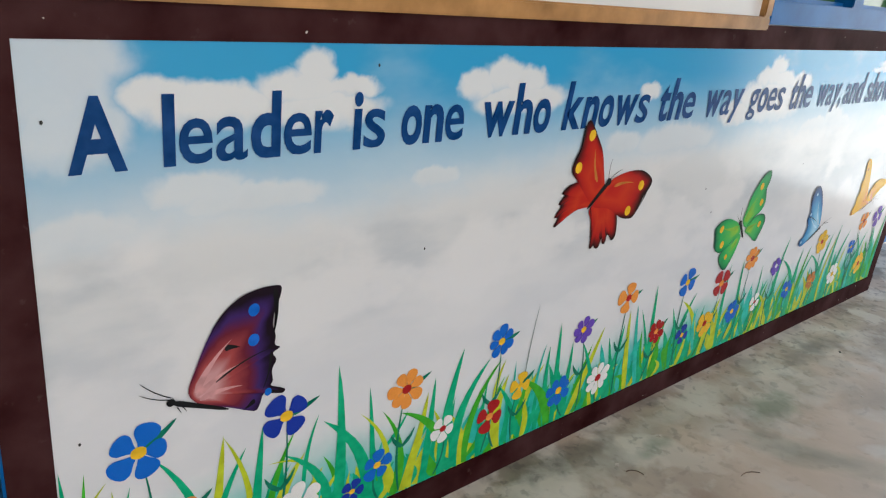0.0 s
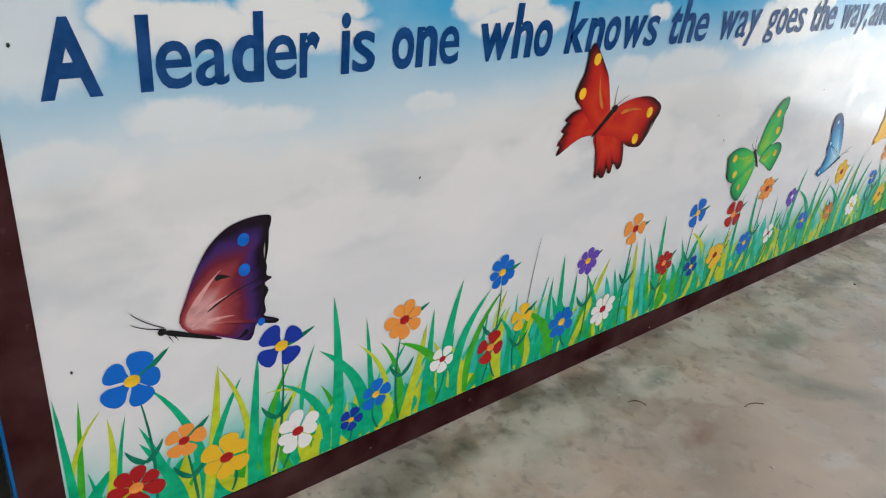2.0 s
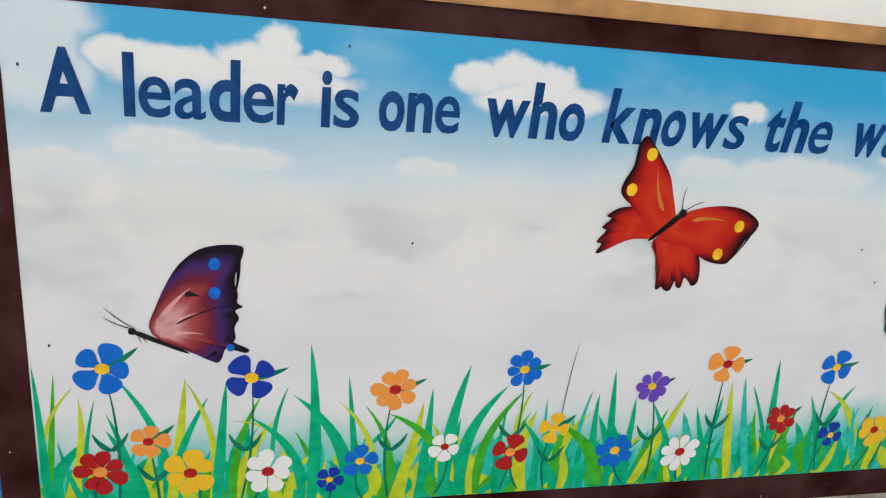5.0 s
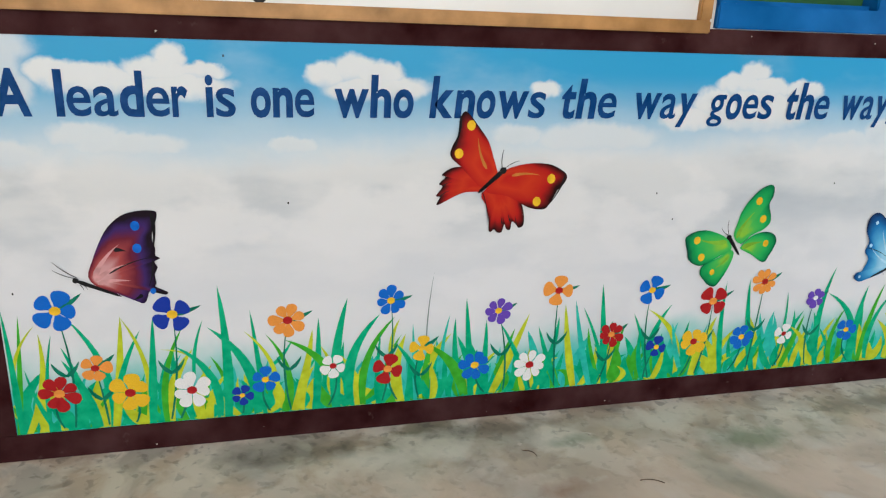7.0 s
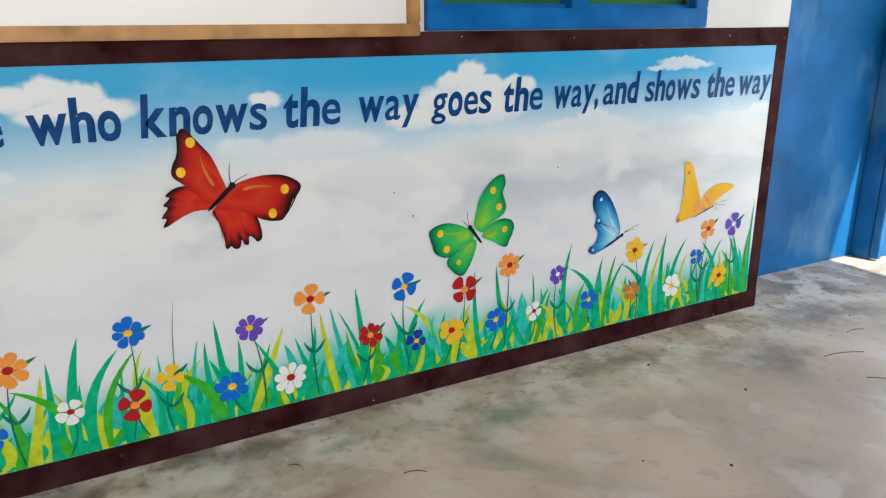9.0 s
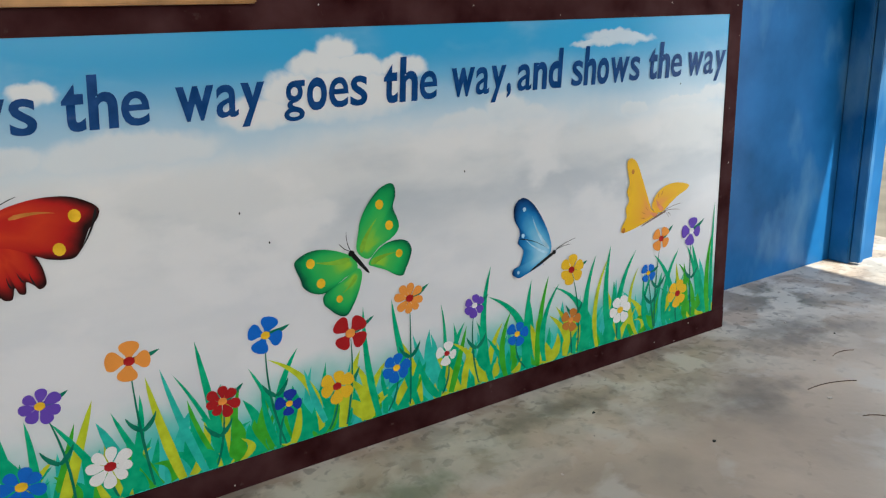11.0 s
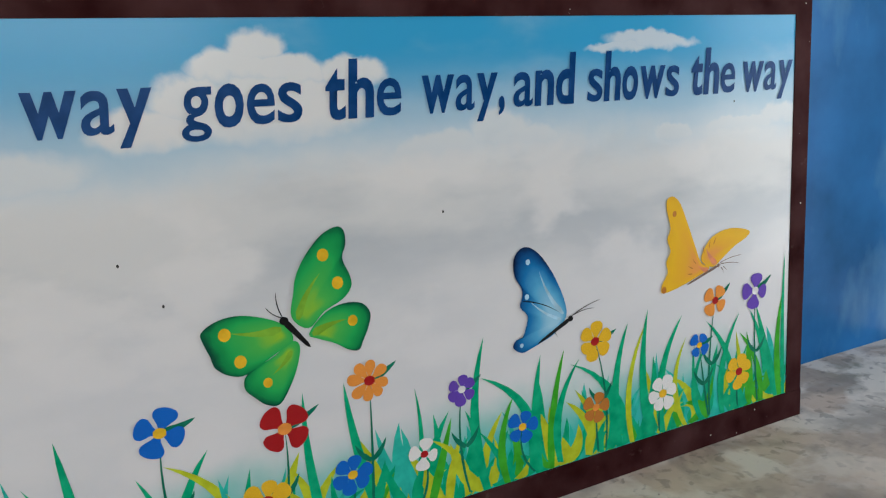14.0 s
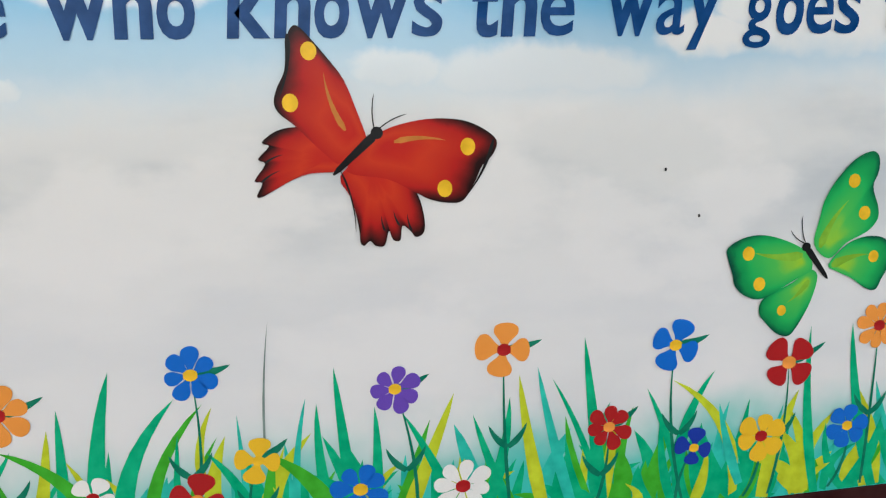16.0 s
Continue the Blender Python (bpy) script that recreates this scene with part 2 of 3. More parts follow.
        crown = ranged(d.outputs["Value"], 1.16, 0.72, 0.0, 0.95 if cz > 0.75 and 0.1 < cx < 2.3 else 0.72)
        base = ranged(up.outputs[2], -1.5, -0.1)
        body = math_node("MULTIPLY", crown, base)
        cover = math_node("MAXIMUM", cover, body)
        rim = math_node("MULTIPLY", rim, math_node("SUBTRACT", 1.0, math_node("MULTIPLY", body, ranged(d.outputs["Value"], 0.45, 0.95))))
    streak = noise_at(7, 6, 0.35)
    shade = ranged(streak.outputs[0], 0.42, 0.66)
    puffs = ranged(noise_at(5, 7, 0.6).outputs[0], 0.5, 0.6)
    blue = blend(ranged(z, 0.695, 0.865), (0.43, 0.575, 0.68), (0.045, 0.335, 0.60))
    veil = ranged(noise_at(5, 5, 0.5).outputs[0], 0.45, 0.7, 0.0, 0.45)
    blue = blend(veil, blue, (0.50, 0.62, 0.70))
    cloud = blend(shade, (0.66, 0.655, 0.65), (0.47, 0.50, 0.53))
    cloud = blend(rim, (0.75, 0.74, 0.73), cloud)
    cloud = blend(math_node("MULTIPLY", puffs, 0.8), cloud, (0.74, 0.72, 0.71))
    low = blend(ranged(z, 0.62, 0.36, 0.0, 0.75), cloud, (0.73, 0.715, 0.73))
    coat = blend(cover, blue, low)
    height = math_node("MULTIPLY_ADD", noise_at(6, 4).outputs[0], 0.16, z)
    coat = blend(ranged(height, 0.35, 0.20), coat, (0.05, 0.50, 0.44))
    link(coat, b.inputs["Base Color"])
    bump = new_node("ShaderNodeBump")
    bump.inputs["Strength"].default_value, bump.inputs["Distance"].default_value = 0.25, 0.004
    link(noise_at(4, 5).outputs[0], bump.inputs["Height"])
    link(bump.outputs[0], b.inputs["Normal"])
    b.inputs["Roughness"].default_value = GLOSS
    b.inputs["Specular IOR Level"].default_value = 0.3
    return m


M_SKY = sky_paint()


def wing_paint(name, stops, rough=0.3):
    m = bpy.data.materials.new(name)
    m.use_nodes = True
    nt = m.node_tree
    at = nt.nodes.new("ShaderNodeAttribute")
    at.attribute_name = "reach"
    n = nt.nodes.new("ShaderNodeTexNoise")
    n.inputs["Scale"].default_value, n.inputs["Detail"].default_value = 28, 5
    add = nt.nodes.new("ShaderNodeMath")
    add.operation = "MULTIPLY_ADD"
    add.inputs[1].default_value = 0.22
    sub = nt.nodes.new("ShaderNodeMath")
    sub.operation = "SUBTRACT"
    sub.inputs[1].default_value = 0.11
    ramp = nt.nodes.new("ShaderNodeValToRGB")
    el = ramp.color_ramp.elements
    while len(el) < len(stops):
        el.new(0.5)
    for e, (p, c) in zip(el, stops):
        e.position, e.color = p, (*c, 1)
    co = nt.nodes.new("ShaderNodeTexCoord")
    nt.links.new(co.outputs["Object"], n.inputs["Vector"])
    nt.links.new(n.outputs[0], add.inputs[0])
    nt.links.new(at.outputs["Fac"], add.inputs[2])
    nt.links.new(add.outputs[0], sub.inputs[0])
    nt.links.new(sub.outputs[0], ramp.inputs[0])
    nt.links.new(ramp.outputs[0], nt.nodes["Principled BSDF"].inputs["Base Color"])
    nt.nodes["Principled BSDF"].inputs["Roughness"].default_value = rough
    nt.nodes["Principled BSDF"].inputs["Specular IOR Level"].default_value = 0.1
    return m


# ---- building helpers ----
def part(name, bm, material, parent=None, label=""):
    me = bpy.data.meshes.new(name)
    bm.to_mesh(me)
    bm.free()
    for m in (material if isinstance(material, (list, tuple)) else [material]):
        me.materials.append(m)
    ob = new(name, me)
    ob.parent = parent
    if label:
        tagged(ob, label)
    return ob


def box(bm, x0, x1, y0, y1, z0, z1, bevel=0.0):
    r = bmesh.ops.create_cube(bm, size=1)
    bmesh.ops.transform(bm, matrix=Matrix.Translation(((x0 + x1) / 2, (y0 + y1) / 2, (z0 + z1) / 2)) @ Matrix.Diagonal((x1 - x0, y1 - y0, z1 - z0, 1)), verts=r["verts"])
    if bevel:
        edges = list({e for v in r["verts"] for e in v.link_edges})
        bmesh.ops.bevel(bm, geom=edges, offset=bevel, segments=2, affect="EDGES")


def slab(name, x0, x1, y0, y1, z0, z1, material, parent=None, label="", bevel=0.0):
    bm = bmesh.new()
    box(bm, x0, x1, y0, y1, z0, z1, bevel)
    return part(name, bm, material, parent, label)


def structure(ob, label, category):
    return tagged(ob, label, category, kind="structure")


def holder(name, label, category, group="", kind=""):
    return tagged(new(name), label, category, group, kind)


# ---- the room ----
structure(slab("floor", -2.6, 4.2, -4.5, 1.2, -0.1, 0, M_FLOOR), "worn grey-brown concrete floor with stains and chipped paint", "floor")
structure(slab("ground", -60, 60, -60, 60, -0.3, -0.12, M_GROUND), "bare earth ground outside the classroom", "ground")
structure(slab("ceiling", -2.6, 3.9, -4.5, 0.4, 3.0, 3.1, M_CEIL), "plain pale painted ceiling", "ceiling")
bm = bmesh.new()
box(bm, -0.056, 2.888, 0, 0.205, 0, 0.964)
box(bm, -0.056, 1.565, 0, 0.205, 0.964, 3.0)
box(bm, 2.509, 2.888, 0, 0.205, 0.964, 3.0)
box(bm, 1.565, 2.509, 0, 0.205, 2.2, 3.0)
structure(part("wall_north", bm, M_WHITE), "white painted classroom wall with a window above the mural", "wall")
structure(slab("wall_east_panel", 2.888, 3.78, 0.205, 0.26, 0, 3.0, M_BLUE), "glossy blue painted wall panel with pale scuffs", "wall")
bm = bmesh.new()
box(bm, 3.78, 3.9, -4.5, -1.16, 0, 3.0)
box(bm, 3.78, 3.9, 0.12, 0.26, 0, 3.0)
box(bm, 3.78, 3.9, -1.16, 0.12, 2.06, 3.0)
structure(part("wall_east", bm, M_BLUE), "blue painted wall with an open doorway", "wall")
# added slab out of view: its outer edge keeps the sun patch low
structure(slab("sun_blocker_slab", 3.9, 4.08, -4.5, 1.2, 2.2, 2.26, M_CEIL), "unseen slab outside the doorway, added to cut the sunlight short", "eave")
structure(slab("wall_west", -2.72, -2.6, -4.5, 0.4, 0, 3.0, M_WHITE), "plain white side wall", "wall")
bm = bmesh.new()
box(bm, -2.6, 3.9, -4.62, -4.5, 0, 1.05)
box(bm, -2.6, 3.9, -4.62, -4.5, 2.45, 3.0)
box(bm, -2.6, -2.1, -4.62, -4.5, 1.05, 2.45)
box(bm, 2.5, 3.9, -4.62, -4.5, 1.05, 2.45)
structure(part("wall_south", bm, M_WHITE), "white wall with a long open window", "wall")
structure(slab("wall_north_side", -2.6, -1.0, 0, 0.16, 0, 3.0, M_WHITE), "plain white wall beside the dark door", "wall")
jamb = structure(holder("door_jamb", "", ""), "dark door jamb with a narrow blue painted edge", "jamb")
slab("jamb_edge", -0.060, -0.056, -0.001, 0.022, 0, 2.1, M_FRAME, jamb)
slab("jamb_face", -0.062, -0.056, 0.022, 0.2, 0, 2.1, M_DARK, jamb)
door = structure(holder("door_1", "", ""), "dark stained closed door with scuff marks", "door")
slab("door_leaf", -1.0, -0.062, 0.20, 0.24, 0.006, 2.1, M_DARK, door)
for z0, z1 in ((0.12, 0.9), (1.05, 1.95)):
    slab("door_panel", -0.86, -0.2, 0.188, 0.2, z0, z1, M_DARK, door, bevel=0.004)
structure(slab("door_lintel", -1.0, -0.056, 0.0, 0.24, 2.1, 3.0, M_WHITE), "plain wall above the dark door", "wall")
post = structure(holder("door_2", "", ""), "dark blue door post and leaf edge at the open doorway", "door frame")
slab("post", 3.745, 3.778, 0.125, 0.203, 0, 2.1, M_BLUE, post, bevel=0.004)
slab("leaf_edge", 3.752, 3.778, 0.085, 0.121, 0.01, 2.04, M_BLUE, post, bevel=0.003)

# ---- brown painted border ----
border = structure(holder("trim", "", ""), "dark brown gloss painted border round the mural", "border")
slab("border_strip", -0.056, 2.888, -0.004, 0, 0.907, 0.962, M_BROWN, border)
slab("border_strip", -0.056, 2.888, -0.006, 0, 0.0, 0.063, M_BROWN, border)
slab("border_strip", -0.056, 0.0, -0.004, 0, 0.063, 0.907, M_BROWN, border)
slab("border_strip", 2.840, 2.888, -0.004, 0, 0.063, 0.907, M_BROWN, border)

# ---- window ----
win = structure(holder("window_1", "", ""), "blue wooden window frame with dim green panes", "window")
for x0, x1, z0, z1 in ((1.567, 2.507, 0.964, 1.018), (1.567, 1.612, 1.018, 2.2), (2.455, 2.507, 1.018, 2.2), (1.998, 2.060, 1.018, 2.2), (1.612, 2.455, 2.14, 2.198)):
    slab("window_frame", x0, x1, -0.012, 0.09, z0, z1, M_FRAME, win, bevel=0.003)
for x0, x1 in ((1.612, 1.998), (2.060, 2.455)):
    slab("pane", x0, x1, 0.04, 0.046, 1.018, 2.14, M_GREEN, win)
    slab("sash", x0, x1, 0.015, 0.05, 1.018, 1.028, M_FRAME, win)
slab("latch", 2.425, 2.437, 0.0, 0.015, 1.03, 1.075, M_BLACK, win, "small black latch")

# ---- whiteboard ----
board = holder("whiteboard", "white board in a varnished pine frame above the mural", "whiteboard")
slab("panel", -0.03, 1.512, -0.012, -0.001, 0.97, 2.13, M_BOARD, board)
for x0, x1, z0, z1 in ((-0.055, 1.543, 0.952, 0.981), (-0.055, 1.543, 2.115, 2.15), (-0.055, -0.027, 0.981, 2.115), (1.512, 1.543, 0.981, 2.115)):
    slab("board_frame", x0, x1, -0.026, -0.001, z0, z1, M_WOOD, board, bevel=0.003)


def flat(bm, pts, y, mi=0):
    f = bm.faces.new([bm.verts.new((x, y, z)) for x, z in pts])
    f.material_index = mi
    return f


def smooth_loop(pts, steps=4):
    out, n = [], len(pts)
    for i in range(n):
        p0, p1, p2, p3 = (Vector(pts[(i + k) % n]) for k in (-1, 0, 1, 2))
        for s in range(steps):
            t = s / steps
            out.append(0.5 * (2 * p1 + (p2 - p0) * t + (2 * p0 - 5 * p1 + 4 * p2 - p3) * t * t + (3 * p1 - p0 - 3 * p2 + p3) * t ** 3))
    return [(p.x, p.y) for p in out]


sticker = holder("paper_star", "yellow paper cut-out with a dark edge on the board", "paper decoration")
for name, grow, y, m in (("dark_edge", 1.0, -0.0135, M_BLACK), ("paper", 0.86, -0.0145, M_STICK)):
    bm = bmesh.new()
    flat(bm, [(0.545 + 1.3 * grow * r * math.sin(a), 1.11 + grow * r * math.cos(a)) for a, r in ((k * math.pi / 7, 0.135 if k % 2 else 0.10) for k in range(14))], y)
    part(name, bm, m, sticker)

# ---- the mural ----
mural = slab("mural", 0.0, 2.840, -0.002, 0, 0.063, 0.907, M_SKY)
tagged(mural, "painted wall mural of sky, clouds, flowers, grass and blue lettering", "mural")


def blade_points(x, z0, dx, z1, bend, w, n=9):
    a, c = Vector((x, z0)), Vector((x + dx, z1))
    side = Vector((c.y - a.y, -(c.x - a.x))).normalized()
    left, right = [], []
    for i in range(n + 1):
        t = i / n
        p = a.lerp(c, t) + side * bend * 4 * t * (1 - t)
        wd = 0.5 * w * (1 - t) ** 0.62 * (0.75 + 0.5 * min(1, 3 * t))
        left.append(tuple(p - side * wd))
        right.append(tuple(p + side * wd))
    return left + right[-2::-1]


layer = [0]


def clip_box(pts):
    return [(min(max(x, 0.001), 2.839), min(max(z, 0.0635), 0.906)) for x, z in pts]


def blade(x, z0, dx, z1, bend, mm, kind, name="grass_blade"):
    layer[0] += 1
    bm = bmesh.new()
    flat(bm, clip_box(blade_points(x, z0, dx, z1, bend, 1.12 * mm / 1000)), -0.0029 - 0.0000015 * layer[0])
    return part(name, bm, PM[kind], mural)


# low dense grass behind the single blades
rng = random.Random(7)
for kind, count in (("t", 150), ("g", 120), ("y", 60), ("v", 60), ("g", 70), ("y", 40)):
    bm = bmesh.new()
    for i in range(count):
        x = rng.uniform(0.0, 2.84)
        h = rng.uniform(0.04, 0.12) + (0.06 if rng.random() < 0.3 else 0)
        flat(bm, clip_box(blade_points(x, 0.064, rng.uniform(-0.07, 0.07), 0.064 + h, rng.uniform(-0.025, 0.025), rng.uniform(0.014, 0.032), 7)), -0.00205 - 0.0000006 * (i + 260 * len(mural.children)))
    tagged(part("low_grass", bm, PM[kind], mural), kind="stuff")

for row in ((0.006, 0.064, 0.028, 0.344, 0.002, 11, "v"), (0.010, 0.191, 0.051, 0.317, -0.013, 7, "y"), (0.012, 0.064, -0.009, 0.358, 0.002, 13, "g"),
            (0.026, 0.064, 0.041, 0.30, 0.017, 15, "y"), (0.069, 0.064, 0.023, 0.297, -0.008, 9, "g"), (0.079, 0.064, -0.047, 0.218, -0.006, 10, "g"),
            (0.158, 0.064, -0.051, 0.267, 0.007, 14, "g"), (0.168, 0.064, -0.063, 0.236, 0.009, 20, "g"), (0.197, 0.064, -0.072, 0.33, 0.029, 17, "g"),
            (0.202, 0.064, 0.029, 0.33, 0.003, 18, "y"), (0.210, 0.139, 0.058, 0.294, -0.006, 12, "g"), (0.268, 0.064, -0.037, 0.325, 0.026, 12, "y"),
            (0.279, 0.064, 0.017, 0.323, 0.0, 18, "g")):
    blade(*row)
for row in ((0.310, 0.064, 0.045, 0.295, -0.018, 14, "v"), (0.374, 0.174, 0.025, 0.31, -0.007, 8, "g"), (0.395, 0.123, -0.091, 0.245, 0.044, 10, "y"),
            (0.405, 0.064, 0.048, 0.181, -0.017, 15, "y"), (0.426, 0.064, -0.092, 0.252, 0.032, 19, "g"), (0.444, 0.064, -0.011, 0.39, 0.008, 21, "g"),
            (0.510, 0.064, -0.103, 0.292, 0.033, 24, "g"), (0.526, 0.064, -0.026, 0.328, 0.002, 13, "g"), (0.545, 0.186, 0.047, 0.247, 0.004, 9, "g"),
            (0.553, 0.083, -0.069, 0.278, 0.028, 11, "y"), (0.582, 0.067, -0.050, 0.267, 0.024, 13, "v"), (0.594, 0.064, 0.044, 0.272, 0.006, 20, "y"),
            (0.644, 0.064, 0.008, 0.299, 0.002, 18, "g")):
    blade(*row)
for row in ((0.693, 0.123, -0.117, 0.248, 0.019, 18, "v"), (0.692, 0.064, 0.027, 0.344, -0.013, 25, "g"), (0.726, 0.064, 0.070, 0.30, -0.033, 25, "g"),
            (0.756, 0.064, 0.075, 0.29, -0.029, 18, "v"), (0.792, 0.064, 0.005, 0.25, -0.004, 12, "g"), (0.828, 0.165, 0.015, 0.285, -0.012, 12, "y"),
            (0.885, 0.064, -0.011, 0.271, 0.0, 10, "t"), (0.899, 0.079, -0.068, 0.223, 0.012, 17, "g"), (0.946, 0.116, 0.019, 0.287, -0.006, 10, "t"),
            (1.002, 0.064, -0.023, 0.278, -0.008, 17, "g"), (1.008, 0.07, -0.097, 0.211, 0.02, 27, "v"), (1.027, 0.064, -0.023, 0.327, 0.0, 18, "g"),
            (1.046, 0.064, 0.011, 0.267, 0.006, 17, "g")):
    blade(*row)
for row in ((1.081, 0.064, 0.087, 0.276, 0.001, 21, "y"), (1.180, 0.064, -0.084, 0.252, 0.006, 16, "g"), (1.192, 0.064, 0.056, 0.263, 0.013, 19, "g"),
            (1.302, 0.064, -0.040, 0.295, -0.004, 19, "y"), (1.347, 0.064, -0.058, 0.304, -0.004, 16, "t"), (1.389, 0.064, -0.031, 0.343, 0.0, 19, "g"),
            (1.392, 0.064, -0.082, 0.286, 0.009, 11, "g"), (1.411, 0.079, 0.022, 0.232, -0.007, 14, "v"), (1.500, 0.064, -0.023, 0.216, -0.008, 14, "g"),
            (1.511, 0.07, 0.049, 0.277, -0.025, 20, "g"), (1.519, 0.07, -0.065, 0.258, 0.006, 14, "g"), (1.596, 0.078, -0.102, 0.267, 0.034, 18, "y"),
            (1.606, 0.092, -0.037, 0.224, -0.003, 15, "t")):
    blade(*row)
for row in ((1.734, 0.064, -0.021, 0.333, -0.009, 16, "g"), (1.834, 0.064, -0.052, 0.333, -0.009, 19, "g"), (1.891, 0.064, 0.016, 0.293, 0.014, 11, "g"),
            (1.924, 0.067, 0.050, 0.223, 0.001, 17, "v"), (1.999, 0.064, -0.068, 0.191, 0.023, 17, "y"), (2.040, 0.064, 0.008, 0.359, -0.023, 20, "g"),
            (2.084, 0.064, 0.021, 0.233, -0.019, 16, "v"), (2.136, 0.064, -0.100, 0.283, 0.05, 22, "g"), (2.156, 0.064, 0.011, 0.298, -0.011, 20, "g"),
            (2.183, 0.064, 0.038, 0.298, -0.01, 17, "v"), (2.205, 0.071, 0.051, 0.272, -0.026, 17, "g"), (2.320, 0.064, -0.086, 0.265, 0.053, 18, "g"),
            (2.352, 0.064, 0.025, 0.322, -0.022, 20, "g")):
    blade(*row)
for row in ((2.384, 0.064, 0.038, 0.31, -0.025, 14, "y"), (2.433, 0.064, -0.005, 0.34, -0.017, 20, "g"), (2.466, 0.064, 0.054, 0.31, -0.03, 20, "g"),
            (2.529, 0.064, 0.002, 0.26, -0.03, 14, "y"), (2.577, 0.064, 0.012, 0.23, -0.03, 15, "g"), (2.638, 0.064, 0.048, 0.285, -0.025, 18, "g"),
            (2.668, 0.064, -0.081, 0.285, 0.03, 18, "g"), (2.758, 0.064, -0.071, 0.24, 0.02, 16, "v"), (2.768, 0.129, -0.050, 0.285, 0.01, 14, "g"),
            (2.809, 0.064, -0.071, 0.29, 0.0, 22, "g"), (2.819, 0.064, 0.000, 0.30, -0.012, 18, "v"), (2.831, 0.064, -0.006, 0.40, -0.005, 12, "g"),
            (0.908, 0.20, 0.014, 0.396, -0.004, 3, "grey")):
    blade(*row)

# flowers: colour, middle, radius, petals, turn, heart
PETALS = {}


def petal_mesh(n, kind):
    if (n, kind) not in PETALS:
        w = {4: 0.50, 5: 0.44}.get(n, 0.68 * math.tan(math.pi / n))
        bm = bmesh.new()
        shape = smooth_loop([(0.0, 0.05), (0.42 * w, 0.34), (0.92 * w, 0.66), (0.84 * w, 0.92), (0.3 * w, 1.04), (-0.35 * w, 1.02), (-0.88 * w, 0.88), (-0.9 * w, 0.62), (-0.42 * w, 0.34)], 3)
        flat(bm, shape, 0.0)
        me = bpy.data.meshes.new("petal")
        bm.to_mesh(me)
        bm.free()
        me.materials.append(PM[kind])
        PETALS[n, kind] = me
    return PETALS[n, kind]


def flower(kind, x, z, r, n, heart, turn):
    layer[0] += 1
    frng = random.Random(int(x * 1000))
    sx = x + frng.uniform(-0.03, 0.03)
    blade(sx, 0.07, x - sx, z, frng.uniform(-0.015, 0.015), 5, "d", "stem")
    if z > 0.2:
        for s in (-1, 1):
            blade(sx + (x - sx) * 0.5, 0.07 + (z - 0.07) * 0.45, s * 0.028, 0.07 + (z - 0.07) * 0.45 + 0.035, s * 0.004, 9, "d", "leaf")
        a = frng.uniform(-0.5, 0.5)
        blade(x, z, 1.35 * r * math.cos(a), z + 1.3 * r * abs(math.sin(a)) + 0.01, 0.003, 12, "d", "leaf")
    y = -0.0034 - 0.0000015 * layer[0]
    bm = bmesh.new()
    flat(bm, [(0.22 * r * math.cos(k * math.pi / 6) * (1.1 + 0.1 * (k % 2)), 0.22 * r * math.sin(k * math.pi / 6)) for k in range(12)], 0.0)
    eye = part("flower", bm, PM[heart], mural, f"painted {dict(g='green').get(kind, kind)} flower")
    eye.location = (x, y - 0.0001, z)
    for k in range(n):
        p = new("petal", petal_mesh(n, kind))
        p.parent = eye
        s = r * frng.uniform(0.82, 1.0)
        p.location = (0, 0.00005, 0)
        p.rotation_euler = (0, turn + k * math.tau / n + frng.uniform(-0.1, 0.1), 0)
        p.scale = (s, 1, s)


for row in (("blue", 0.106, 0.349, 0.046, 5, "yellow", 0.35), ("red", 0.094, 0.156, 0.045, 7, "orange", 0.2), ("orange", 0.171, 0.211, 0.035, 5, "red", 0.2), ("yellow", 0.237, 0.145, 0.046, 6, "red", 0.1),
            ("navy", 0.337, 0.327, 0.046, 4, "yellow", 0.95), ("white", 0.367, 0.140, 0.045, 7, "red", 0.0), ("navy", 0.476, 0.116, 0.026, 5, "yellow", 0.4), ("blue", 0.529, 0.152, 0.034, 5, "yellow", 0.1),
            ("orange", 0.583, 0.297, 0.043, 7, "red", 0.3), ("white", 0.685, 0.174, 0.033, 5, "red", 0.6), ("red", 0.815, 0.155, 0.041, 4, "orange", 0.3), ("blue", 0.820, 0.331, 0.038, 7, "yellow", 0.1),
            ("yellow", 0.898, 0.204, 0.033, 4, "yellow", 0.2), ("violet", 1.086, 0.289, 0.036, 7, "yellow", 0.2), ("blue", 1.033, 0.147, 0.042, 7, "yellow", 0.3), ("white", 1.178, 0.136, 0.044, 8, "red", 0.2),
            ("orange", 1.240, 0.333, 0.041, 4, "red", 0.15)):
    flower(*row)
